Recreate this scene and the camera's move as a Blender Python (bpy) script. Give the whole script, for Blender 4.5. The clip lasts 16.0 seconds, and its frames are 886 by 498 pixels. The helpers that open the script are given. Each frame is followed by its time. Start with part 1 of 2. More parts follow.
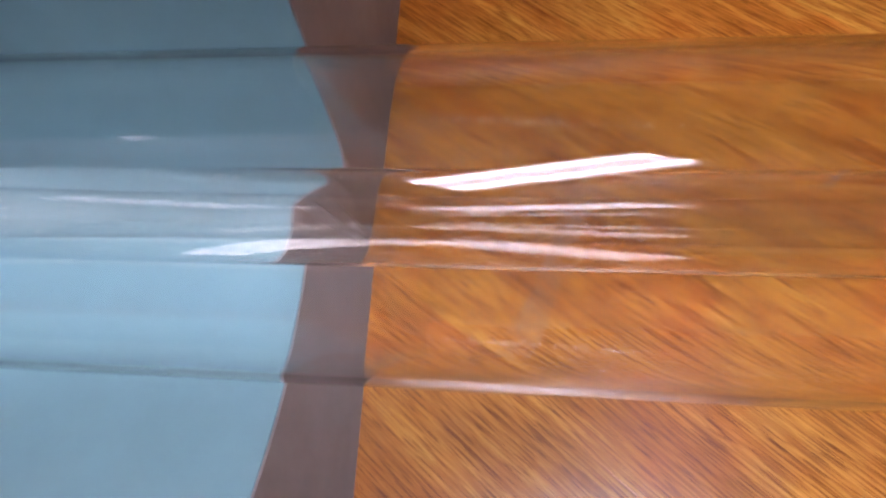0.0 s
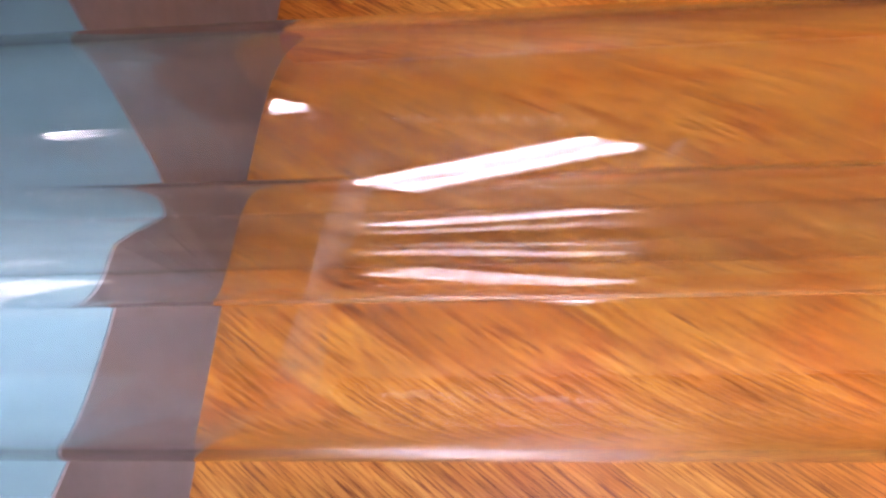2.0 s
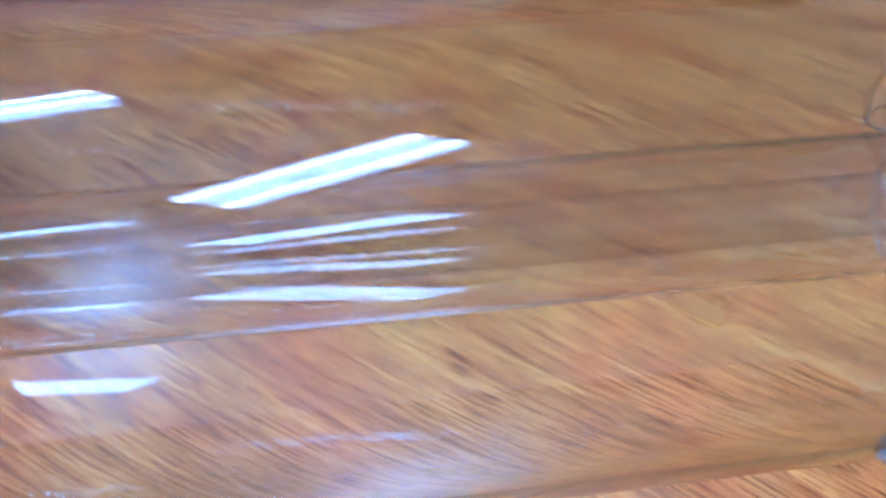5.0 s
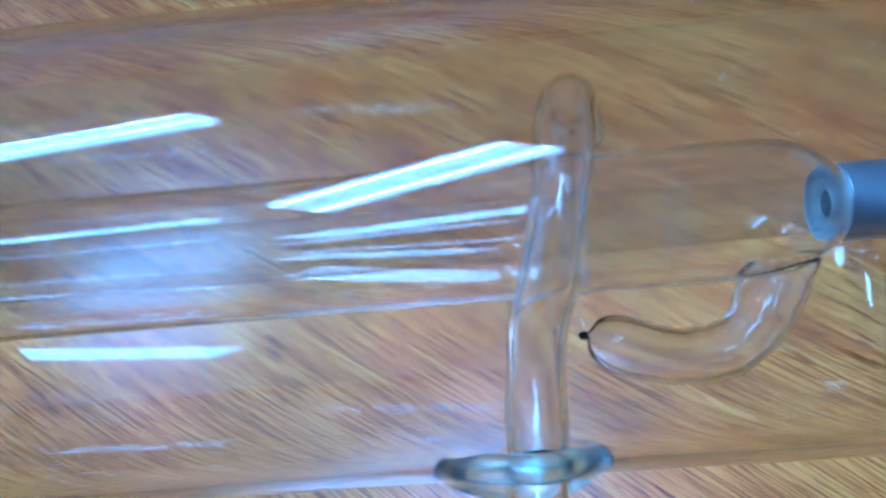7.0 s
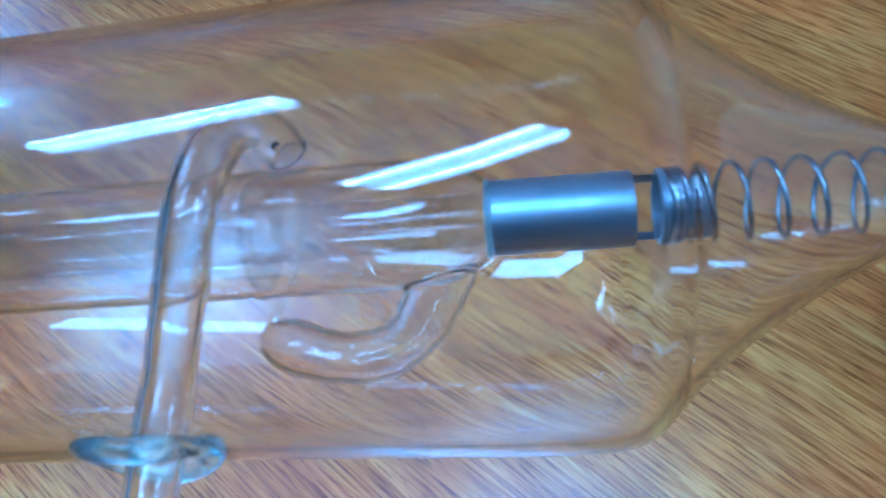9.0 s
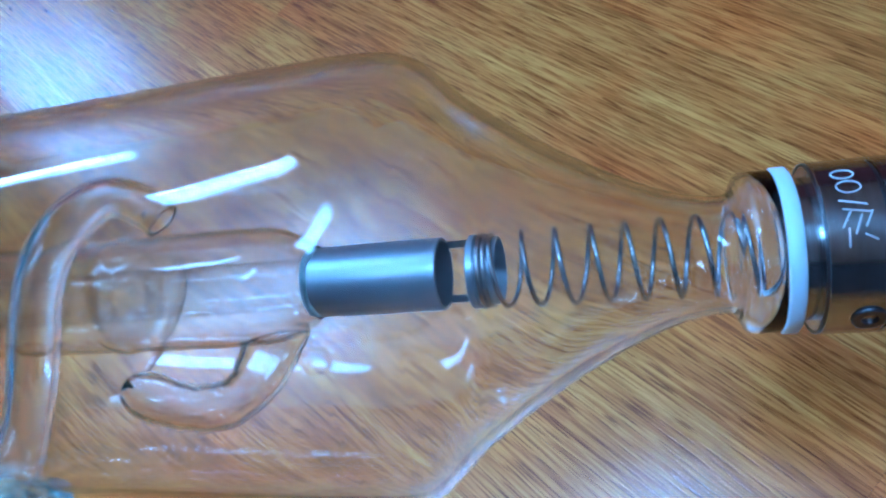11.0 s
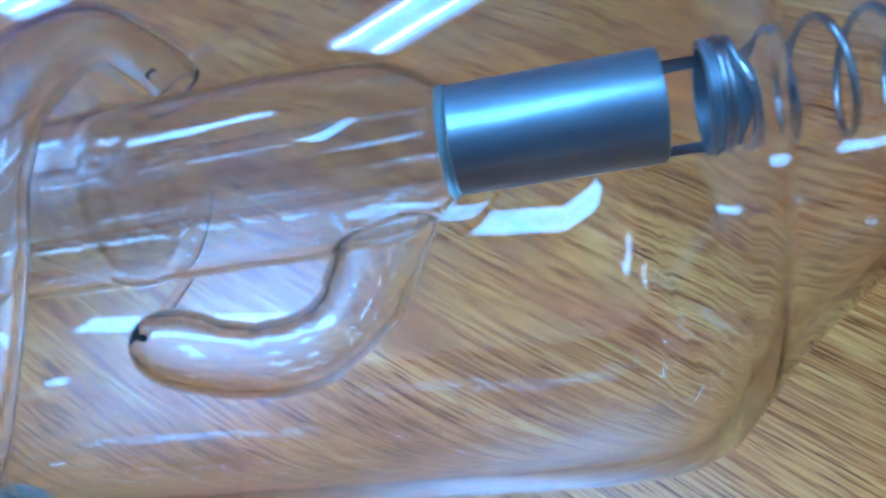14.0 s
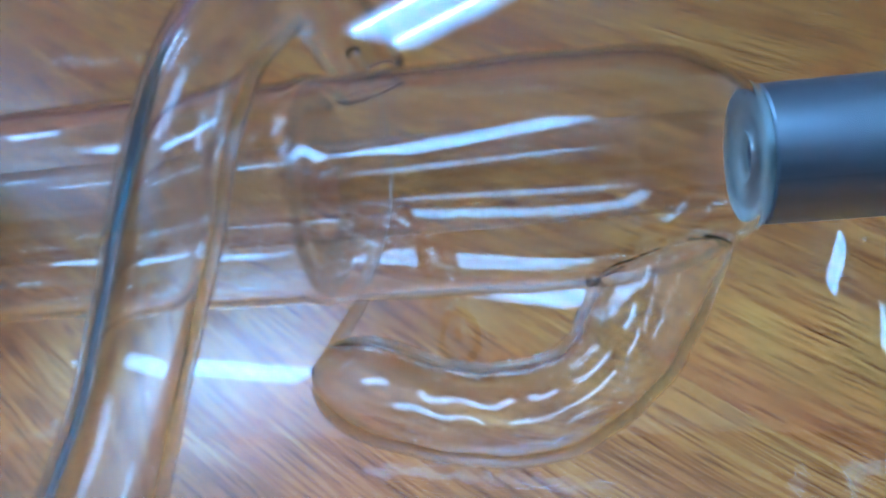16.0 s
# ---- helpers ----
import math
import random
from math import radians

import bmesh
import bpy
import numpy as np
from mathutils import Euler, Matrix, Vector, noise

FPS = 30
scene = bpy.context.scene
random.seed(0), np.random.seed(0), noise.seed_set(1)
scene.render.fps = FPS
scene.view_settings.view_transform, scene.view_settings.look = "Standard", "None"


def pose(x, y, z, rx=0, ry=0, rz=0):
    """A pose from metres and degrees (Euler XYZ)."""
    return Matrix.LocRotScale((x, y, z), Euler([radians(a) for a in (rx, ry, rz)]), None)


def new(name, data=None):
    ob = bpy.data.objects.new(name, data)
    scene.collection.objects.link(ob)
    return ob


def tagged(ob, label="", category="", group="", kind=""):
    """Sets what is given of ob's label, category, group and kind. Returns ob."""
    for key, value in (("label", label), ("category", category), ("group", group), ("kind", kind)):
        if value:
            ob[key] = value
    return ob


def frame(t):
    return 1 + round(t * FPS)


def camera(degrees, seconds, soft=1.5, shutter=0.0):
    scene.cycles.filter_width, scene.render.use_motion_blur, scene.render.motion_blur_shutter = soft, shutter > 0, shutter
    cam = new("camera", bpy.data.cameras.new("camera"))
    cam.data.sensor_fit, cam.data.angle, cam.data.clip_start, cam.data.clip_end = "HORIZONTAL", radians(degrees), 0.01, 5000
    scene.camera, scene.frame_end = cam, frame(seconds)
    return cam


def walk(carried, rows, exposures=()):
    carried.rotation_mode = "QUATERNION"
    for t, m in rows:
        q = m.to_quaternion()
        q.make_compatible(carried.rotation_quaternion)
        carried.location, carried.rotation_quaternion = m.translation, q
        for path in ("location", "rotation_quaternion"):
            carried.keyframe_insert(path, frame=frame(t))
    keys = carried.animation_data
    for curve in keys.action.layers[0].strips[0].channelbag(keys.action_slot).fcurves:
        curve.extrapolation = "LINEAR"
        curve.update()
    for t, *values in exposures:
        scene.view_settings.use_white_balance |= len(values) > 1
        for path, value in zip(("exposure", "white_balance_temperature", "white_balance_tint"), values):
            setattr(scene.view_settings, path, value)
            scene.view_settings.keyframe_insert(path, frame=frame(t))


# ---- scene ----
cam = camera(63.7, 16.0, soft=2.3, shutter=0.4)
# seconds, eye in metres, turn in degrees (Euler XYZ)
PATH = [
    (0, -0.26286, -0.08907, 0.21572, 30.10, 6.70, 5.19),
    (0.5, -0.25800, -0.08798, 0.19587, 34.72, 7.36, 4.23),
    (1, -0.25389, -0.08632, 0.18622, 35.18, 6.52, 3.52),
    (1.5, -0.24285, -0.08371, 0.18239, 35.91, 6.02, 2.49),
    (2, -0.23789, -0.07941, 0.18001, 36.00, 4.73, 1.78),
    (2.5, -0.22712, -0.07257, 0.17588, 34.26, 3.34, 0.28),
    (3, -0.21243, -0.06902, 0.17249, 33.39, 1.33, -1.46),
    (3.5, -0.19776, -0.06624, 0.17009, 33.08, -0.27, -2.53),
    (4, -0.17862, -0.06421, 0.16775, 32.61, -2.27, -4.23),
    (4.5, -0.15711, -0.06118, 0.16582, 31.98, -3.37, -6.18),
    (5, -0.13524, -0.06029, 0.16734, 32.59, -2.51, -7.48),
    (5.2, -0.12471, -0.05916, 0.16994, 31.91, -2.35, -7.39),
    (7.5, -0.04564, -0.05945, 0.18166, 27.68, 5.24, -2.85),
    (8, -0.02504, -0.06718, 0.18253, 31.40, 6.88, -2.11),
    (8.5, -0.00948, -0.06486, 0.18405, 29.58, 8.14, 0.44),
    (9, 0.00762, -0.06501, 0.18482, 28.00, 8.53, 0.15),
    (9.5, 0.02526, -0.07406, 0.18732, 30.54, 10.67, 1.24),
    (10, 0.03999, -0.06663, 0.18666, 29.03, 11.80, 3.35),
    (10.2, 0.04468, -0.06194, 0.18798, 29.17, 12.45, 4.03),
    (12.5, 0.07152, -0.05766, 0.17116, 30.72, 19.14, -1.12),
    (13, 0.05813, -0.06502, 0.15814, 34.15, 18.35, -2.04),
    (13.5, 0.02518, -0.05918, 0.14921, 32.79, 13.42, -3.55),
    (14, 0.01151, -0.05718, 0.14062, 31.28, 12.73, -1.91),
    (14.5, 0.00162, -0.05190, 0.13595, 32.75, 13.81, -0.57),
    (15, -0.00025, -0.05252, 0.13302, 34.00, 14.62, 1.27),
    (15.5, -0.01114, -0.05141, 0.13391, 36.26, 13.45, 6.14),
    (16, -0.01905, -0.05105, 0.12677, 38.58, 9.84, 2.74),
]
EXPOSURES = [(0.0, 0.58, 6700, 29), (1.5, 0.93, 7000, 37), (3.0, 0.96, 6000, 35), (4.0, 0.94, 4350, 22), (5.0, 0.82, 3500, 6), (7.5, 0.54, 3020, -8), (10.2, 0.4, 3100, -9), (12.5, 0.5, 3270, -8), (13.8, 0.42, 3080, -9), (14.5, 0.42, 3120, -9), (16.0, 0.3, 3380, -10)]
walk(cam, [(t, pose(x, y, z, rx, ry, rz)) for t, x, y, z, rx, ry, rz in PATH], EXPOSURES)

scene.cycles.max_bounces, scene.cycles.transmission_bounces, scene.cycles.transparent_max_bounces = 28, 28, 28

# ---- world and light ----
AXIS_Z = 0.0741          # height of the tube's axis above the floor
CEILING_Z = 2.6
LAMP_POWER = 95.0
world = bpy.data.worlds.new("room_air")
scene.world = world
world.use_nodes = True
world.node_tree.nodes["Background"].inputs[0].default_value = (0.75, 0.85, 1.0, 1)
world.node_tree.nodes["Background"].inputs[1].default_value = 0.25


GRAIN = -40.0            # degrees by which the boards run from the tube's axis


# ---- materials ----
def material(name):
    m = bpy.data.materials.new(name)
    m.use_nodes = True
    return m, m.node_tree.nodes, m.node_tree.links, m.node_tree.nodes["Principled BSDF"]


def noise_node(nodes, links, vector, scale, detail=4.0, rough=0.55, distortion=0.0):
    n = nodes.new("ShaderNodeTexNoise")
    n.inputs["Scale"].default_value, n.inputs["Detail"].default_value = scale, detail
    n.inputs["Roughness"].default_value, n.inputs["Distortion"].default_value = rough, distortion
    links.new(vector, n.inputs["Vector"])
    return n


def ramp_node(nodes, links, value, stops):
    r = nodes.new("ShaderNodeValToRGB")
    while len(r.color_ramp.elements) < len(stops):
        r.color_ramp.elements.new(0.5)
    for e, (at, colour) in zip(r.color_ramp.elements, stops):
        e.position, e.color = at, (*colour, 1)
    links.new(value, r.inputs["Fac"])
    return r


def mix_node(nodes, links, fac, a, b, mode="MIX"):
    n = nodes.new("ShaderNodeMix")
    n.data_type, n.blend_type = "RGBA", mode
    for socket, value in ((n.inputs[0], fac), (n.inputs[6], a), (n.inputs[7], b)):
        if isinstance(value, bpy.types.NodeSocket):
            links.new(value, socket)
        elif isinstance(value, (int, float)):
            socket.default_value = value
        else:
            socket.default_value = (*value, 1)
    return n.outputs[2]


def bump_node(nodes, links, height, strength, distance, bsdf):
    b = nodes.new("ShaderNodeBump")
    b.inputs["Strength"].default_value, b.inputs["Distance"].default_value = strength, distance
    links.new(height, b.inputs["Height"])
    links.new(b.outputs["Normal"], bsdf.inputs["Normal"])


def mapped(nodes, links, turn=0.0, scale=(1, 1, 1)):
    c = nodes.new("ShaderNodeTexCoord")
    m = nodes.new("ShaderNodeMapping")
    m.vector_type = "TEXTURE"
    m.inputs["Rotation"].default_value = (0, 0, radians(turn))
    m.inputs["Scale"].default_value = scale
    links.new(c.outputs["Object"], m.inputs["Vector"])
    return m.outputs["Vector"]


def wood_material():
    """Oak laminate: long growth bands, fine dark pores along the grain, redder patches."""
    m, nodes, links, bsdf = material("oak_laminate")
    turned_flat = mapped(nodes, links, GRAIN)
    info = nodes.new("ShaderNodeObjectInfo")
    slide = nodes.new("ShaderNodeVectorMath")
    slide.operation = "MULTIPLY_ADD"
    links.new(info.outputs["Random"], slide.inputs[0])
    slide.inputs[1].default_value = (3.7, 2.3, 0)
    links.new(turned_flat, slide.inputs[2])
    flat = slide.outputs[0]
    bend = noise_node(nodes, links, flat, 6.0, 1.0, 0.5)
    off = nodes.new("ShaderNodeVectorMath")
    off.operation = "MULTIPLY_ADD"
    links.new(bend.outputs["Color"], off.inputs[0])
    off.inputs[1].default_value = (0.004, 0.005, 0)
    links.new(flat, off.inputs[2])

    def streaks(length, width, detail, rough, distortion=0.0):
        n = nodes.new("ShaderNodeMapping")
        n.vector_type = "TEXTURE"
        n.inputs["Scale"].default_value = (length, width, 1)
        links.new(off.outputs[0], n.inputs["Vector"])
        return noise_node(nodes, links, n.outputs[0], 1.0, detail, rough, distortion)

    bands = streaks(0.11, 0.012, 3.0, 0.6, 0.5)
    lines = streaks(0.05, 0.0018, 2.0, 0.65, 0.1)
    pores = streaks(0.013, 0.00055, 1.5, 0.5)
    hair = streaks(0.022, 0.0008, 2.0, 0.6)
    patch = noise_node(nodes, links, flat, 14.0, 3.0, 0.6, 0.4)
    base = ramp_node(nodes, links, bands.outputs["Fac"], [(0.3, (0.33, 0.126, 0.018)), (0.5, (0.44, 0.188, 0.028)), (0.68, (0.54, 0.268, 0.044))])
    grain = ramp_node(nodes, links, lines.outputs["Fac"], [(0.34, (0.58, 0.45, 0.34)), (0.5, (1, 1, 1))])
    col = mix_node(nodes, links, 0.8, base.outputs[0], grain.outputs[0], "MULTIPLY")
    fine = ramp_node(nodes, links, hair.outputs["Fac"], [(0.37, (0.50, 0.38, 0.29)), (0.56, (1, 1, 1))])
    col = mix_node(nodes, links, 0.78, col, fine.outputs[0], "MULTIPLY")
    pore = ramp_node(nodes, links, pores.outputs["Fac"], [(0.35, (0.30, 0.17, 0.10)), (0.44, (1, 1, 1))])
    col = mix_node(nodes, links, 0.8, col, pore.outputs[0], "MULTIPLY")
    red = ramp_node(nodes, links, patch.outputs["Fac"], [(0.45, (1, 1, 1)), (0.64, (1.0, 0.70, 0.50))])
    col = mix_node(nodes, links, 0.8, col, red.outputs[0], "MULTIPLY")
    tint = ramp_node(nodes, links, info.outputs["Random"], [(0.0, (0.93, 0.90, 0.87)), (0.5, (0.98, 0.97, 0.95)), (1.0, (1.0, 1.0, 0.98))])
    col = mix_node(nodes, links, 0.9, col, tint.outputs[0], "MULTIPLY")
    links.new(col, bsdf.inputs["Base Color"])
    gloss = ramp_node(nodes, links, patch.outputs["Fac"], [(0.3, (0.19, 0.19, 0.19)), (0.7, (0.26, 0.26, 0.26))])
    links.new(gloss.outputs[0], bsdf.inputs["Roughness"])
    bsdf.inputs["IOR"].default_value = 1.48
    bump_node(nodes, links, pores.outputs["Fac"], 0.2, 0.0003, bsdf)
    return m


def glass_material(name, colour, rough=0.0):
    m, nodes, links, bsdf = material(name)
    bsdf.inputs["Base Color"].default_value = (*colour, 1)
    bsdf.inputs["Transmission Weight"].default_value = 1.0
    bsdf.inputs["Roughness"].default_value = rough
    bsdf.inputs["IOR"].default_value = 1.47
    return m


def thin_glass_material(name):
    m, nodes, links, bsdf = material(name)
    facing = nodes.new("ShaderNodeLayerWeight")
    facing.inputs["Blend"].default_value = 0.5
    steep = nodes.new("ShaderNodeMath")
    steep.operation = "POWER"
    steep.inputs[1].default_value = 3.0
    links.new(facing.outputs["Facing"], steep.inputs[0])
    fres = nodes.new("ShaderNodeMapRange")
    fres.inputs["To Min"].default_value, fres.inputs["To Max"].default_value = 0.05, 0.85
    links.new(steep.outputs[0], fres.inputs["Value"])
    clear = nodes.new("ShaderNodeBsdfTransparent")
    clear.inputs[0].default_value = (0.985, 0.985, 0.98, 1)
    shine = nodes.new("ShaderNodeBsdfGlossy")
    shine.inputs["Roughness"].default_value = 0.02
    mix = nodes.new("ShaderNodeMixShader")
    links.new(fres.outputs[0], mix.inputs[0])
    links.new(clear.outputs[0], mix.inputs[1])
    links.new(shine.outputs[0], mix.inputs[2])
    links.new(mix.outputs[0], nodes["Material Output"].inputs["Surface"])
    return m


def metal_material(name, colour, rough, stretch=(1, 1, 1), wear=0.12):
    m, nodes, links, bsdf = material(name)
    v = mapped(nodes, links, 0, stretch)
    n = noise_node(nodes, links, v, 400.0, 3.0, 0.6)
    big = noise_node(nodes, links, v, 40.0, 3.0, 0.6)
    dark = tuple(c * (1 - 2 * wear) for c in colour)
    r = ramp_node(nodes, links, big.outputs["Fac"], [(0.3, dark), (0.6, colour)])
    links.new(r.outputs[0], bsdf.inputs["Base Color"])
    bsdf.inputs["Metallic"].default_value = 1.0
    g = ramp_node(nodes, links, n.outputs["Fac"], [(0.3, (rough * 0.8,) * 3), (0.7, (rough * 1.25,) * 3)])
    links.new(g.outputs[0], bsdf.inputs["Roughness"])
    bump_node(nodes, links, n.outputs["Fac"], 0.08, 0.0002, bsdf)
    return m


def matte_material(name, colour, rough, spot=0.06, scale=60.0, bump=0.1):
    m, nodes, links, bsdf = material(name)
    v = mapped(nodes, links)
    n = noise_node(nodes, links, v, scale, 4.0, 0.6)
    low = tuple(c * (1 - spot) for c in colour)
    r = ramp_node(nodes, links, n.outputs["Fac"], [(0.35, low), (0.65, colour)])
    links.new(r.outputs[0], bsdf.inputs["Base Color"])
    bsdf.inputs["Roughness"].default_value = rough
    bump_node(nodes, links, n.outputs["Fac"], bump, 0.0005, bsdf)
    return m


def smear_material():
    """A greasy, broken whitish film on glass."""
    m, nodes, links, bsdf = material("whitish_smear")
    v = mapped(nodes, links)
    n = noise_node(nodes, links, v, 260.0, 4.0, 0.65)
    cover = ramp_node(nodes, links, n.outputs["Fac"], [(0.35, (0.0, 0.0, 0.0)), (0.75, (0.2, 0.2, 0.2))])
    clear = nodes.new("ShaderNodeBsdfTransparent")
    film_bsdf = nodes.new("ShaderNodeBsdfDiffuse")
    film_bsdf.inputs[0].default_value = (0.8, 0.8, 0.8, 1)
    mix = nodes.new("ShaderNodeMixShader")
    links.new(cover.outputs[0], mix.inputs[0])
    links.new(clear.outputs[0], mix.inputs[1])
    links.new(film_bsdf.outputs[0], mix.inputs[2])
    links.new(mix.outputs[0], nodes["Material Output"].inputs["Surface"])
    return m


def emission_material(name, colour, strength):
    m, nodes, links, bsdf = material(name)
    bsdf.inputs["Base Color"].default_value = (0.9, 0.9, 0.9, 1)
    bsdf.inputs["Emission Color"].default_value = (*colour, 1)
    bsdf.inputs["Emission Strength"].default_value = strength
    return m


WOOD = wood_material()
CLEAR = glass_material("borosilicate_glass", (0.998, 0.998, 0.998))
CLEAR_WARM = glass_material("drawn_glass", (0.997, 0.997, 0.99))
THIN = thin_glass_material("thin_bore_glass")
GREEN = glass_material("green_weld_glass", (0.80, 0.96, 0.90), 0.22)
SEAL = glass_material("milky_seal_glass", (0.74, 0.82, 0.74), 0.35)
STEEL_BLUE = metal_material("brushed_electrode_metal", (0.29, 0.29, 0.305), 0.36, (1, 0.15, 0.15))
STEEL_BLUE.node_tree.nodes["Principled BSDF"].inputs["Metallic"].default_value = 0.88
STEEL = metal_material("turned_steel", (0.46, 0.45, 0.45), 0.16, (0.05, 1, 1))
STEEL_DARK = metal_material("dark_steel", (0.12, 0.11, 0.11), 0.35)
WIRE = metal_material("spring_wire", (0.52, 0.50, 0.48), 0.2)
WHITE_RING = matte_material("white_silicone", (0.78, 0.82, 0.86), 0.4)
FOAM_BLUE = matte_material("pale_blue_plastic", (0.17, 0.36, 0.425), 0.4, 0.1, 25.0)
FOAM_GREY = matte_material("grey_board_edge", (0.25, 0.23, 0.235), 0.75, 0.12, 80.0, 0.3)
SCRATCH = matte_material("scratched_marking", (0.6, 0.58, 0.57), 0.6)
PLASTER = matte_material("white_plaster", (0.78, 0.78, 0.76), 0.9, 0.04, 8.0)
ENAMEL = matte_material("white_enamel", (0.8, 0.8, 0.8), 0.4, 0.03, 20.0)
# emission on the reflector stands in for tube light bouncing off it
PANEL_LIGHT = emission_material("glowing_reflector", (0.84, 0.89, 1.0), LAMP_POWER * 0.055)
MAROON = matte_material("dark_maroon_paint", (0.24, 0.075, 0.07), 0.6, 0.1, 6.0)
# dark colour made up for the unseen south wall, to dim light and reflections
UMBER = matte_material("umber_light_dimmer", (0.06, 0.05, 0.045), 0.7, 0.1, 6.0)
SMEAR = smear_material()
TUBE_LIGHT = emission_material("lit_fluorescent", (0.90, 0.92, 1.0), LAMP_POWER)


# ---- mesh helpers ----
def part(name, bm, mat, parent=None, label="", smooth=True):
    """Links a bmesh, built in world metres, as one mesh object, under parent if one is given."""
    bmesh.ops.recalc_face_normals(bm, faces=bm.faces[:])
    me = bpy.data.meshes.new(name)
    bm.to_mesh(me)
    bm.free()
    for p in me.polygons:
        p.use_smooth = smooth
    me.materials.append(mat)
    ob = new(name, me)
    if parent:
        ob.parent = parent
        ob.matrix_parent_inverse = root_matrix(parent).inverted()
    if label:
        tagged(ob, label)
    return ob


def root_matrix(ob):
    """Where ob stands in the world, worked out from its parents."""
    m = ob.matrix_basis.copy()
    if ob.parent:
        m = root_matrix(ob.parent) @ ob.matrix_parent_inverse @ m
    return m


def no_shadow(ob):
    ob.visible_shadow = False
    return ob


def sharp(ob, degrees_=35):
    """Keeps edges steeper than the given angle crisp."""
    me = ob.data
    bm = bmesh.new()
    bm.from_mesh(me)
    for e in bm.edges:
        if len(e.link_faces) == 2 and e.calc_face_angle(0) > radians(degrees_):
            e.smooth = False
    bm.to_mesh(me)
    bm.free()
    return ob


LEAN = radians(29)
UP = Vector((0, math.cos(LEAN), math.sin(LEAN)))       # across the tube, away from the viewer
OUT = Vector((0, -math.sin(LEAN), math.cos(LEAN)))     # across the tube, towards the viewer


def at(x, u=0.0, w=0.0):
    """A place in millimetres from the electrode's end of the tube's axis."""
    return Vector((x / 1000, 0, AXIS_Z)) + UP * (u / 1000) + OUT * (w / 1000)


def turned(outline, sides=96, closed=True, bm=None, shift=0.0):
    """A body of rotation about the tube's axis from an outline of (x, radius) in millimetres."""
    bm = bm or bmesh.new()
    rings = []
    for x, r in outline:
        rings.append([bm.verts.new(at(x + shift, r * math.sin(a), r * math.cos(a))) for a in (2 * math.pi * i / sides for i in range(sides))])
    pairs = list(zip(rings, rings[1:])) + ([(rings[-1], rings[0])] if closed else [])
    for p, q in pairs:
        for i in range(sides):
            j = (i + 1) % sides
            bm.faces.new((p[i], p[j], q[j], q[i]))
    return bm


def smooth_line(points, steps):
    """Catmull-Rom through the points."""
    pts = [Vector(p) for p in points]
    pts = [2 * pts[0] - pts[1]] + pts + [2 * pts[-1] - pts[-2]]
    out = []
    for a, b, c, d in zip(pts, pts[1:], pts[2:], pts[3:]):
        for i in range(steps):
            t = i / steps
            out.append(0.5 * (2 * b + (c - a) * t + (2 * a - 5 * b + 4 * c - d) * t * t + (3 * b - a - 3 * c + d) * t ** 3))
    return out + [pts[-2]]


def swept(line, radius, sides=12, bm=None, ends=True, inner=0.0):
    """A round rod, or with an inner radius a pipe, along a line of world points."""
    bm = bm or bmesh.new()
    n = len(line)
    tangent = [(line[min(i + 1, n - 1)] - line[max(i - 1, 0)]).normalized() for i in range(n)]
    side = tangent[0].orthogonal().normalized()
    skins = []
    for r in ([radius, inner] if inner else [radius]):
        s, rings = side.copy(), []
        for i, p in enumerate(line):
            s = (s - tangent[i] * s.dot(tangent[i])).normalized()
            o = tangent[i].cross(s)
            rr = r(i / (n - 1)) if callable(r) else r
            rings.append([bm.verts.new(p + (s * math.cos(a) + o * math.sin(a)) * rr) for a in (2 * math.pi * k / sides for k in range(sides))])
        skins.append(rings)
        for a, b in zip(rings, rings[1:]):
            for k in range(sides):
                j = (k + 1) % sides
                bm.faces.new((a[k], a[j], b[j], b[k]))
    for e in (0, -1):
        if inner:
            a, b = skins[0][e], skins[1][e]
            for k in range(sides):
                j = (k + 1) % sides
                bm.faces.new((a[k], a[j], b[j], b[k]))
        elif ends:
            bm.faces.new(skins[0][e])
    return bm


def slab(x0, x1, y0, y1, z0, z1, bm=None):
    bm = bm or bmesh.new()
    v = [bm.verts.new((x, y, z)) for x in (x0, x1) for y in (y0, y1) for z in (z0, z1)]
    for f in ((0, 1, 3, 2), (4, 6, 7, 5), (0, 4, 5, 1), (2, 3, 7, 6), (0, 2, 6, 4), (1, 5, 7, 3)):
        bm.faces.new([v[i] for i in f])
    return bm


def lifted(bm, reach=11.3):
    """Pushes what lies inside the jacket out to its wall, so that a joined pipe ends there."""
    moved = set()
    for v in bm.verts:
        x = v.co.x * 1000
        limit = reach if x < -12 else reach - 0.035 * (x + 12) ** 2
        d = Vector((0, v.co.y, v.co.z - AXIS_Z))
        if d.length * 1000 < limit:
            d = d.normalized() * (limit / 1000)
            v.co.y, v.co.z = d.y, AXIS_Z + d.z
            moved.add(v)
    inside = [f for f in bm.faces if all(v in moved for v in f.verts)]
    bmesh.ops.delete(bm, geom=inside, context="FACES")
    return bm


def thing(name, place, label, category, group="", kind=""):
    ob = new(name)
    ob.matrix_basis = Matrix.Translation(place)
    ob.empty_display_size = 0.02
    return tagged(ob, label, category, group, kind)


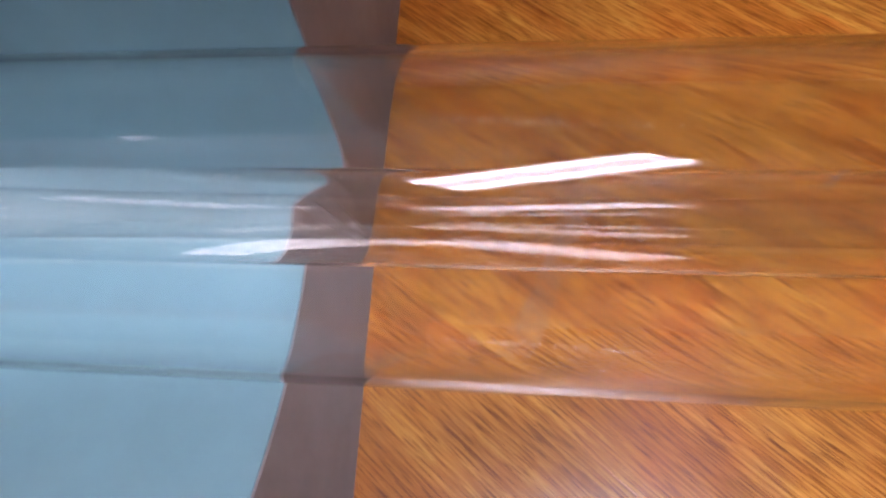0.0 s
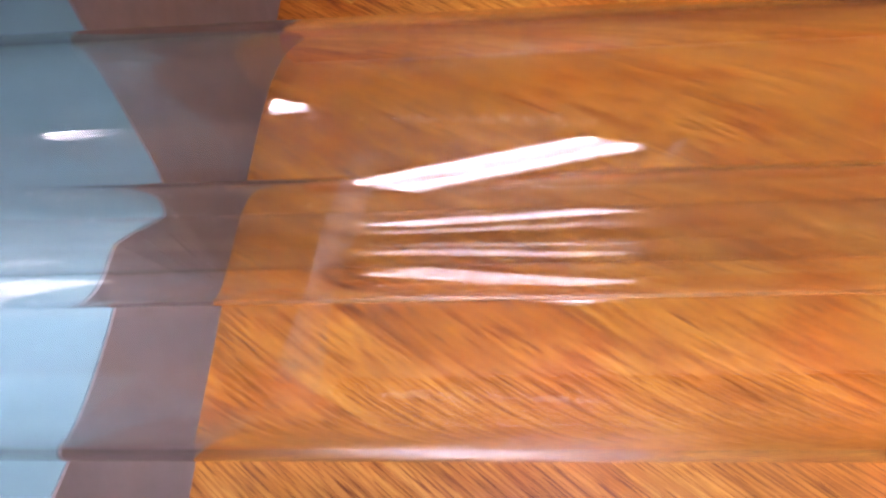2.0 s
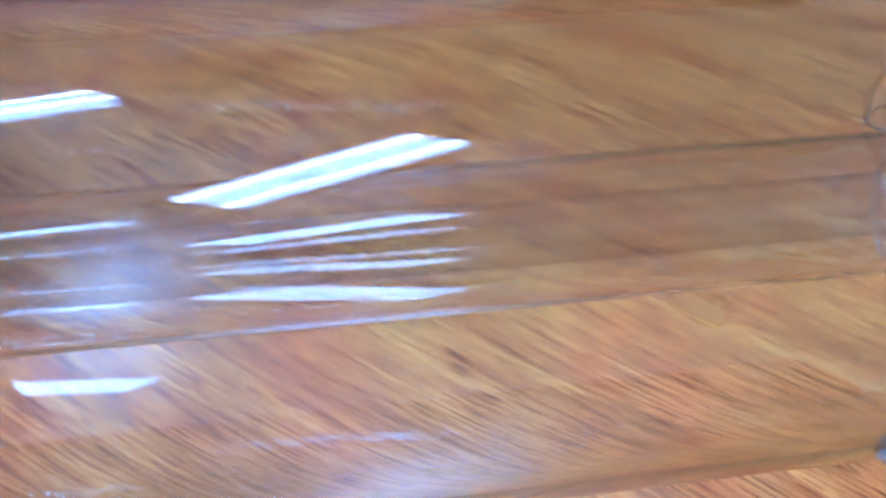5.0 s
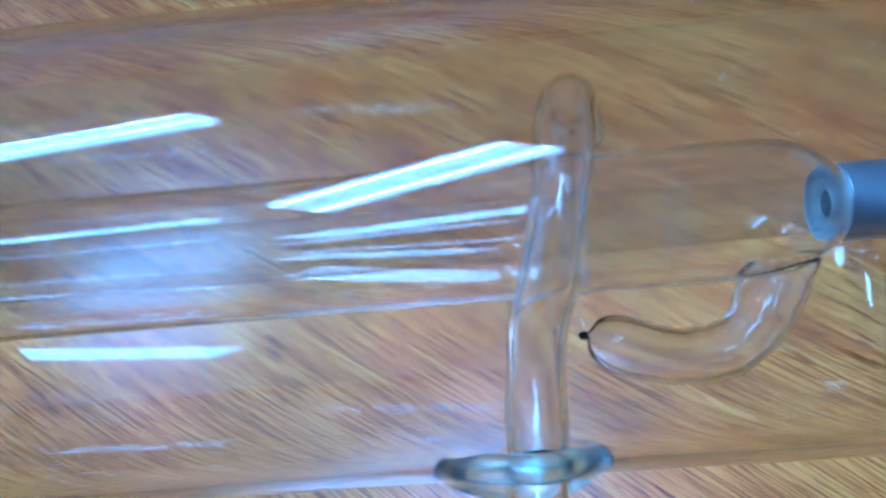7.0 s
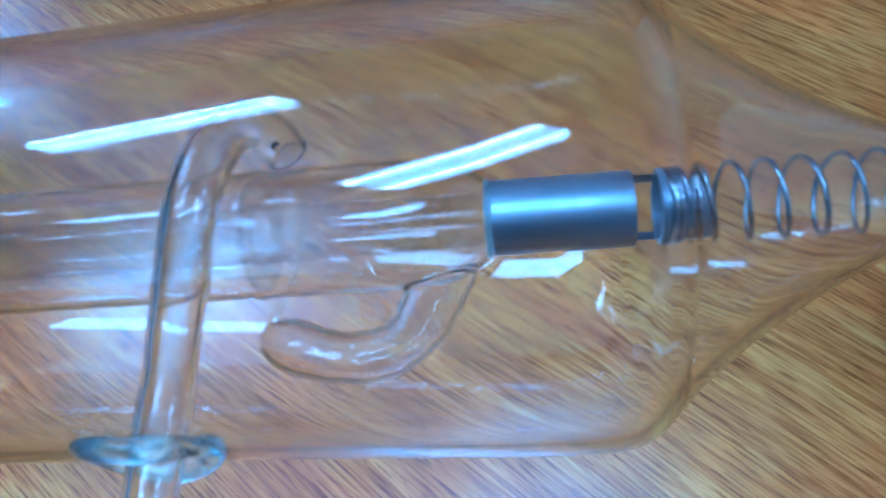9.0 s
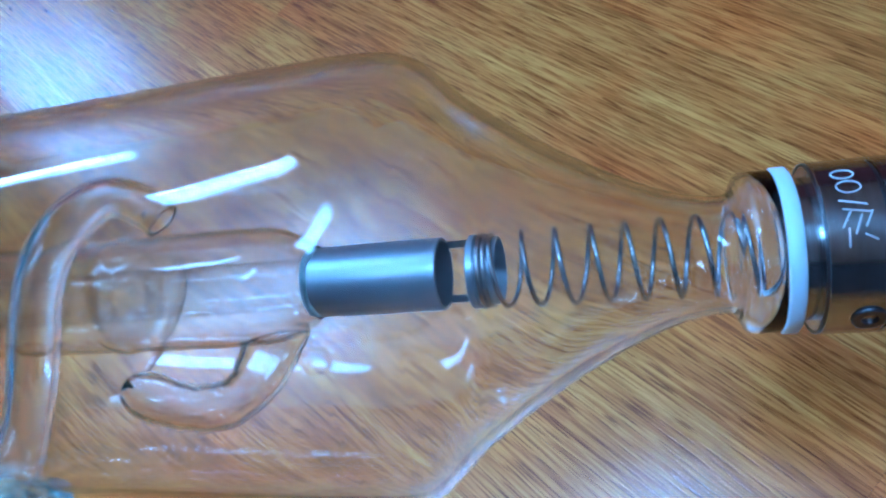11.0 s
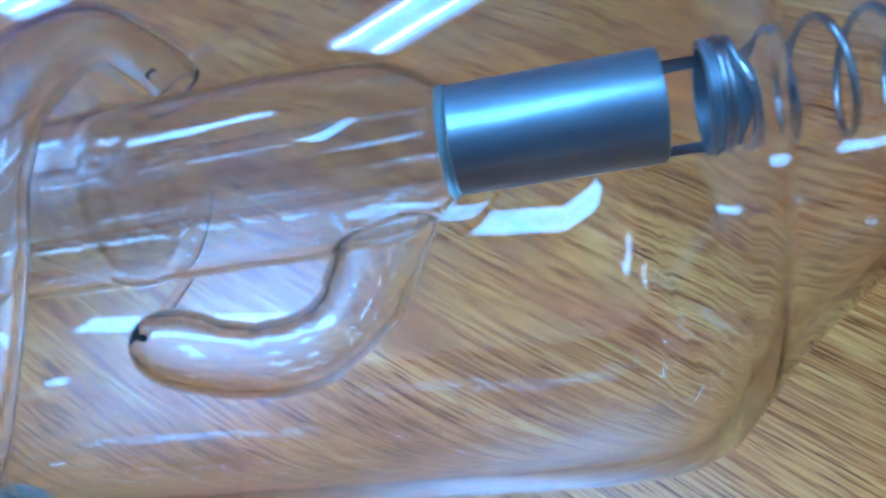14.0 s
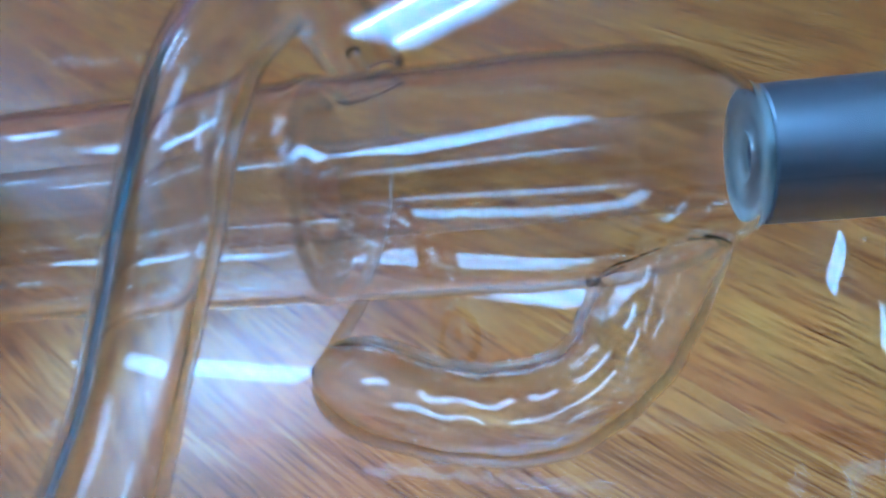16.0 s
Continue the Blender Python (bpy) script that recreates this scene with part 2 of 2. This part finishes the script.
# ---- the room ----
ROOM = (-5.2, 3.0, -3.0, 4.2)
floor_ob = part("floor", slab(ROOM[0], ROOM[1], ROOM[2], ROOM[3], -0.05, -0.0008), WOOD, smooth=False)
tagged(floor_ob, "glossy honey-brown oak laminate floor with dark grain", "floor", kind="structure")
ceil_ob = part("ceiling", slab(ROOM[0], ROOM[1], ROOM[2], ROOM[3], CEILING_Z + 0.06, CEILING_Z + 0.2), PLASTER, smooth=False)
tagged(ceil_ob, "plain white plaster ceiling with fluorescent lamps", "ceiling", kind="structure")
for name, box in (("wall_north", (ROOM[0], ROOM[1], ROOM[3], ROOM[3] + 0.12)), ("wall_south", (ROOM[0], ROOM[1], ROOM[2] - 0.12, ROOM[2])),
                  ("wall_west", (ROOM[0] - 0.12, ROOM[0], ROOM[2] - 0.12, ROOM[3] + 0.12)), ("wall_east", (ROOM[1], ROOM[1] + 0.12, ROOM[2] - 0.12, ROOM[3] + 0.12))):
    dark = name == "wall_north"
    # unseen south wall is kept dark so that the glass reflects little from there
    umber = name == "wall_south"
    w_ob = part(name, slab(*box, -0.05, CEILING_Z + 0.2), MAROON if dark else UMBER if umber else PLASTER, smooth=False)
    tagged(w_ob, "plain dark maroon painted room wall" if dark else "unseen room wall, dark umber added to dim the viewer's side" if umber else "plain white plastered room wall", "wall", kind="structure")


def ceiling_lamp(x, y, turn):
    lamp = thing("ceiling_lamp", (0, 0, 0), "white ceiling fixture with two lit fluorescent tubes", "lamp", "ceiling lamps")
    bm = slab(-0.62, 0.62, -0.19, 0.19, CEILING_Z + 0.03, CEILING_Z + 0.06)
    part("housing", bm, ENAMEL, lamp, smooth=False)
    part("reflector", slab(-0.585, 0.585, -0.178, 0.178, CEILING_Z + 0.022, CEILING_Z + 0.03), PANEL_LIGHT, lamp, "reflector plate glowing in place of bounced tube light", smooth=False)
    for s in (-1, 1):
        line = [Vector((xx, s * 0.105, CEILING_Z)) for xx in (-0.59, 0.59)]
        part("fluorescent_tube", swept(line, 0.0135, 16), TUBE_LIGHT, lamp, "lit cool-white glass tube")
        for e in (-0.6, 0.6):
            part("lamp_holder", slab(e - 0.012, e + 0.012, s * 0.105 - 0.022, s * 0.105 + 0.022, CEILING_Z - 0.022, CEILING_Z + 0.03), ENAMEL, lamp, smooth=False)
    lamp.matrix_basis = pose(x, y, 0, 0, 0, turn)
    return lamp


ceiling_lamp(-0.266, -0.166, 43.2)
ceiling_lamp(-1.611, 1.269, 33.2)
ceiling_lamp(-3.65, 2.72, 43)


# ---- the blue cradle ----
def cradle():
    root = thing("support_block", (-0.46, 0.05, 0), "pale blue moulded block with grey end cradling the glass tube, unseen tall back added", "support block")
    y0, y1, low, crest = -0.13, 0.24, AXIS_Z - 0.0403, 0.30

    def ease(a, b, y):
        t = min(1.0, max(0.0, (y - a) / (b - a)))
        return t * t * (3 - 2 * t)

    def top(y):
        """A shallow trough under the tube; tall unseen back added to block a lamp."""
        return low + 2.1 * min(y, 0.06) ** 2 + (crest - low - 0.0076) * ease(0.0395, 0.072, y)

    ys = [y0 + (0.038 - y0) * i / 40 for i in range(41)] + [0.038 + 0.042 * i / 36 for i in range(1, 37)] + [0.08 + (y1 - 0.08) * i / 12 for i in range(1, 13)]

    def front(y, z):
        return -0.3215 - 0.055 * y - (0.36 - 0.32 * ease(0.028, 0.044, y)) * z

    def sheet(tops, x_near, x_back):
        """A body under the given crest line, between two upright faces."""
        bm = bmesh.new()
        ring = [[bm.verts.new((x(y, z), y, z)) for x, z in ((x_near, 0.0), (x_near, zt), (x_back, zb), (x_back, 0.0))] for y, zt, zb in tops]
        for p, q in zip(ring, ring[1:]):
            for i in range(4):
                j = (i + 1) % 4
                bm.faces.new((p[i], p[j], q[j], q[i]))
        bm.faces.new(ring[0])
        bm.faces.new(ring[-1])
        return bm

    # back edge raised 70 mm more, out of view, to cut off lamp light
    sharp(part("body", sheet([(y, top(y), top(y) + 0.07 * ease(0.05, 0.075, y)) for y in ys], lambda y, z: front(y, z) - 0.0007, lambda y, z: -0.62), FOAM_BLUE, root))
    part("end_board", sheet([(y, min(top(y) - 0.0004, 0.1), min(top(y) - 0.0004, 0.1)) for y in ys], front, lambda y, z: front(y, z) - 0.0007), FOAM_GREY, root, "dull grey-brown end face", smooth=False)


cradle()


# ---- the glass laser tube ----
def laser_tube():
    root = thing("laser_tube", (-0.2, 0, AXIS_Z - 0.04), "long clear glass gas laser tube with metal end cap", "laser tube")

    # outer envelope: straight pipe, shoulder, cone and neck
    out = [(-600, 40)] + [(-560 + 40 * i, 40) for i in range(14)]
    out = [(x, r if x < -70 else 40 + (x + 70) / 55) for x, r in out]
    out += [(0.0, 41.3), (11.6, 41.4), (17.4, 41.2), (21.3, 40.5), (24.7, 38.9), (27.6, 36.0), (31.7, 31.7), (36.9, 27.7), (42.4, 23.7), (47.9, 20.2), (53.4, 17.0), (58.9, 14.1), (63.5, 12.1), (67.1, 10.8), (70.4, 10.1), (74.0, 9.9)]
    inner = []
    for i, (x, r) in enumerate(out):
        (xa, ra), (xb, rb) = out[max(i - 1, 0)], out[min(i + 1, len(out) - 1)]
        long = math.hypot(xb - xa, rb - ra)
        thick = 2.0 if x < 55 else 1.5 if x < 64 else 1.2
        inner.append((x + (rb - ra) / long * thick, r - (xb - xa) / long * thick))
    lip = [(74.7, 10.5), (75.1, 11.6), (75.6, 12.6), (76.3, 13.2), (77.0, 13.4), (80.8, 13.4), (81.0, 13.2), (81.0, 12.5), (77.2, 12.4), (76.6, 12.2), (76.1, 11.5), (75.7, 10.5), (75.2, 9.4)]
    shell = turned(out + lip + inner[::-1], 128)
    no_shadow(part("envelope", shell, CLEAR, root, "wide clear glass outer pipe with conical end and thick flange"))
    # greasy smear and a scrap of film left on the outer pipe
    def on_pipe(x, deg, r=40.12):
        a = radians(deg)
        return Vector((x / 1000, r / 1000 * math.sin(a), AXIS_Z + r / 1000 * math.cos(a)))

    bm = bmesh.new()
    strip = []
    for i in range(41):
        t = i / 40
        x, d, half = -255.5 - 14.0 * t, -20 - 54 * t, 1.6 + 1.8 * t + 0.5 * math.sin(9 * t)
        strip.append([bm.verts.new(on_pipe(x + k * half, d)) for k in (-1, 0, 1)])
    for p, q in zip(strip, strip[1:]):
        for k in (0, 1):
            bm.faces.new((p[k], p[k + 1], q[k + 1], q[k]))
    no_shadow(part("smear", bm, SMEAR, root, "faint whitish greasy smear"))
    bm = bmesh.new()
    bm.faces.new([bm.verts.new(on_pipe(x, d)) for x, d in ((-219.0, -24.2), (-216.4, -23.8), (-213.8, -19.2), (-215.8, -20.4))])
    no_shadow(part("film_scrap", bm, SMEAR, root, "tiny scrap of clear film"))
    # water jacket with a rounded end
    out = [(-600, 11.9), (-300, 11.9), (-100, 11.9), (-46, 11.9), (-44.6, 12.0), (-43, 12.4), (-41.4, 12.0), (-39, 11.85), (-34, 12.0), (-28, 11.85), (-22, 12.05), (-16, 11.85), (-12, 11.8), (-9, 11.5), (-6.5, 10.8), (-4, 9.6), (-2.2, 8.3), (-1, 7.4), (-0.2, 6.9)]
    inner = [(x - (0 if x < -15 else 0.5), r - 0.8) for x, r in out]
    no_shadow(part("water_jacket", turned(out + inner[::-1], 96), CLEAR_WARM, root, "narrow clear glass water jacket with rounded shoulder"))
    # dividing wall inside the jacket
    disc = [(-43.3, 5.4), (-43.2, 11.0), (-42.8, 11.0), (-42.7, 5.4)]
    no_shadow(part("jacket_wall", turned(disc, 72), THIN, root))
    # discharge bore
    no_shadow(part("bore", turned([(-600, 5.3), (-300, 5.3), (-43, 5.3), (-14, 5.0), (-3, 4.8)], 64, closed=False), THIN, root, "thin inner glass discharge bore"))
    no_shadow(part("bore_tip", turned([(-1.4, 2.6), (-1.4, 6.6), (-0.3, 6.7), (-0.3, 2.6)], 48), SEAL, root, "milky green-tinted glass seal"))

    # gas return bend below the shoulder
    line = smooth_line([at(-9.2, -4.0, 0.3), at(-10.2, -10.0, 0.7), at(-12.6, -15.6, 1.4), at(-15.6, -19.8, 2), at(-20.6, -22.8, 2.5), at(-27, -23.4, 3), at(-34, -22.0, 3), at(-43.2, -18.2, 3.5)], 10)

    def bore_of(t, thick):
        r = (7.3 - 2.4 * min(1, t * 2.4) ** 0.7) * (1 + 0.022 * math.sin(23 * t) + 0.014 * math.sin(57 * t + 1))
        if t > 0.92:
            r *= math.sqrt(max(0.0005, 1 - ((t - 0.92) / 0.08) ** 2))
        return (r - min(thick * min(1, 0.06 + t * 4), 0.3 * r)) / 1000

    no_shadow(part("return_bend", lifted(swept(line, lambda t: bore_of(t, 0), 28, inner=lambda t: bore_of(t, 1.1))), CLEAR_WARM, root, "curved clear glass gas return pipe"))
    # thin glass tie from the hook round the jacket to the closed end of the bend
    tie = smooth_line([at(-41.0, 17.5, -3.0), at(-39.8, 14.0, -8.5), at(-39.6, 7.5, -13.0), at(-40.4, 0.0, -14.6), at(-42.0, -9.5, -11.0), at(-43.6, -16.0, -4.0), at(-43.6, -19.0, 1.5)], 8)
    no_shadow(part("glass_tie", swept(tie, 0.0008, 10), CLEAR_WARM, root, "thin curved clear glass tie"))
    # water pipe that hooks round the jacket, and its nozzle
    def level(x, y, z):
        return Vector((x, y, z)) / 1000 + Vector((0, 0, AXIS_Z))

    line = smooth_line([level(-56.2, -66, 0), level(-55.8, -55, 1), level(-55.2, -46, 2), level(-54.6, -38, 3), level(-53.8, -29, 4.5), level(-52.8, -21, 7.5), at(-50.4, -7, 18), at(-48.5, 2, 18.4), at(-46.9, 10, 16.2), at(-45.2, 17, 10.5), at(-43.2, 20.6, 3.5), at(-41.2, 18.8, -3.6), at(-39.9, 15.9, -7.4)], 9)

    def pipe_of(t, thick):
        r = 4.5 + 0.1 * math.sin(29 * t) + 0.06 * math.sin(61 * t + 2)
        return (r - thick) / 1000

    no_shadow(part("water_pipe", swept(line, lambda t: pipe_of(t, 0), 28, inner=lambda t: pipe_of(t, 1.2)), CLEAR_WARM, root, "hooked clear glass water pipe with side nozzle"))
    weld = [level(-55.6 + 9.6 * math.cos(a) - (2.5 if math.cos(a) < 0 else 0) * math.cos(a) ** 2, -39.0 - 2.6 * math.sin(a) ** 2, 2 + 7.6 * math.sin(a)) for a in (2 * math.pi * i / 40 for i in range(41))]
    no_shadow(part("nozzle_weld", swept(weld, 0.0021, 12), GREEN, root, "green-tinted glass weld ring"))

    # electrode sleeve with a slotted end and ridged collar
    sleeve = part("electrode", turned([(0, 6.1), (0.0, 6.6), (0.2, 6.75), (24.3, 6.75), (24.5, 6.6), (24.5, 6.1)], 64), STEEL_BLUE, root, "blue-grey brushed metal electrode sleeve")
    sharp(sleeve)
    for mid_angle in (124, -128):
        bm = bmesh.new()
        grid = []
        for x in (24.4, 30.2):
            for r in (6.15, 6.7):
                grid.append([bm.verts.new(at(x, r * math.sin(a), r * math.cos(a))) for a in (radians(mid_angle - 7 + 14 * i / 4) for i in range(5))])
        for p, q in ((0, 1), (1, 3), (3, 2), (2, 0)):
            for i in range(4):
                bm.faces.new((grid[p][i], grid[p][i + 1], grid[q][i + 1], grid[q][i]))
        part("strap", bm, STEEL_BLUE, sleeve, smooth=False)
    collar = [(29.9, 5.7), (29.9, 6.5), (30.1, 6.75), (31.2, 6.75), (31.5, 6.2), (35.0, 6.15), (35.2, 6.05), (35.2, 5.7)]
    sharp(part("collar", turned(collar, 64), STEEL_BLUE, sleeve, "turned metal collar"))

    # coil spring from the collar to the cap
    def coil(x):
        return 2.6 * min(1, (x - 31.5) / 2.6) if x < 34.1 else 2.6 + (x - 34.1) / 5.95

    pts = []
    for i in range(560):
        x = 31.5 + (85 - 31.5) * i / 559
        a = 2 * math.pi * coil(x) + radians(-175)
        r = 6.6 + 0.15 * min(1, max(0, (x - 34) / 8)) + 0.5 * max(0, (x - 72) / 12)
        pts.append(at(x, r * math.cos(a), r * math.sin(a)))
    part("spring", swept(pts, 0.00047, 8), WIRE, root, "thin bright steel coil spring")

    # end cap
    part("seal_ring", turned([(81.1, 10.8), (81.1, 13.2), (81.4, 13.6), (83.2, 13.6), (83.5, 13.2), (83.5, 10.8)], 72), WHITE_RING, root, "milky white seal ring")
    cap = [(83.4, 7.4), (83.4, 11.6), (86.0, 11.6), (86.0, 13.3), (86.4, 13.9), (94.2, 13.9), (94.4, 13.4), (94.8, 13.4), (95.0, 13.9), (101.2, 13.9), (101.7, 13.3), (101.7, 11.8), (104.3, 11.8), (104.5, 12.6), (111.1, 12.6), (111.6, 12.1), (111.6, 3.3), (107.9, 3.3), (107.9, 7.4)]
    cap_ob = sharp(part("end_cap", turned(cap, 96), STEEL, root, "polished steel end cap with turned grooves"), 28)
    for x in (86.2, 94.6):
        r = 13.75 if x < 90 else 13.45
        part("groove", turned([(x - 0.28, r - 0.4), (x - 0.28, r), (x + 0.28, r), (x + 0.28, r - 0.4)], 96), STEEL_DARK, cap_ob, "dark groove")

    # set screw
    a = radians(-50)
    n = UP * math.sin(a) + OUT * math.cos(a)
    side = Vector((1, 0, 0))
    other = n.cross(side)
    mid = at(92.0) + n * 0.0136
    bm = bmesh.new()
    rings = []
    for r, h in ((2.4, 0.2), (2.4, 0.6), (2.2, 0.75), (1.2, 0.75), (1.1, -0.8)):
        m = 24
        rings.append([bm.verts.new(mid + n * (h / 1000) + (side * math.cos(b) + other * math.sin(b)) * (r / 1000)) for b in (2 * math.pi * i / m for i in range(m))])
    for p, q in zip(rings, rings[1:]):
        for i in range(24):
            j = (i + 1) % 24
            bm.faces.new((p[i], p[j], q[j], q[i]))
    bm.faces.new(rings[-1])
    sharp(part("set_screw", bm, STEEL_DARK, cap_ob, "small dark hex socket screw"))

    # hand-scratched marking on the cap
    def on_cap(x, deg):
        a = radians(deg)
        return at(83.4 + (x - 89.4) * 0.8, 13.9 * math.sin(a), 13.9 * math.cos(a))

    for x, d, rx, rd in ((97.6, 52, 1.9, 4.5), (97.9, 40, 2.0, 4.8)):
        loop = [on_cap(x + rx * math.cos(b), d + rd * math.sin(b)) for b in (2 * math.pi * i / 28 for i in range(29))]
        part("scratched_zero", swept(loop, 0.00014, 5), SCRATCH, cap_ob, "scratched figure 0")
    for p, q in (((95.6, 30), (100.2, 26)), ((96.0, 24), (100.6, 21)), ((95.6, 12), (97.2, 22)), ((97.6, 8), (99.0, 20)), ((99.4, 12), (100.8, 22)), ((96.4, 0), (96.6, 12)), ((99.0, 8), (101.0, 4))):
        part("scratch_mark", swept([on_cap(p[0] + (q[0] - p[0]) * i / 6, p[1] + (q[1] - p[1]) * i / 6) for i in range(7)], 0.00016, 5), SCRATCH, cap_ob)


laser_tube()


# ---- the boards of the floor round the tube ----
def floor_boards():
    rng = random.Random(5)
    turn = Matrix.Rotation(radians(GRAIN), 4, "Z")
    seam = turn.inverted() @ Vector((0.101, -0.031, 0))
    width, gap = 0.066, 0.00003
    for row in range(-12, 14):
        v0 = seam.y - 0.03 + row * width
        edge = seam.x if row == 0 else seam.x + rng.uniform(-0.5, 0.0)
        cuts = [edge + 0.5 * k for k in range(-2, 3)]
        for u0, u1 in zip(cuts, cuts[1:]):
            bm = slab(u0 + gap, u1 - gap, v0 + gap, v0 + width - gap, -0.0008, 0.0)
            bmesh.ops.transform(bm, matrix=turn, verts=bm.verts[:])
            part("board", bm, WOOD, floor_ob, smooth=False)


floor_boards()
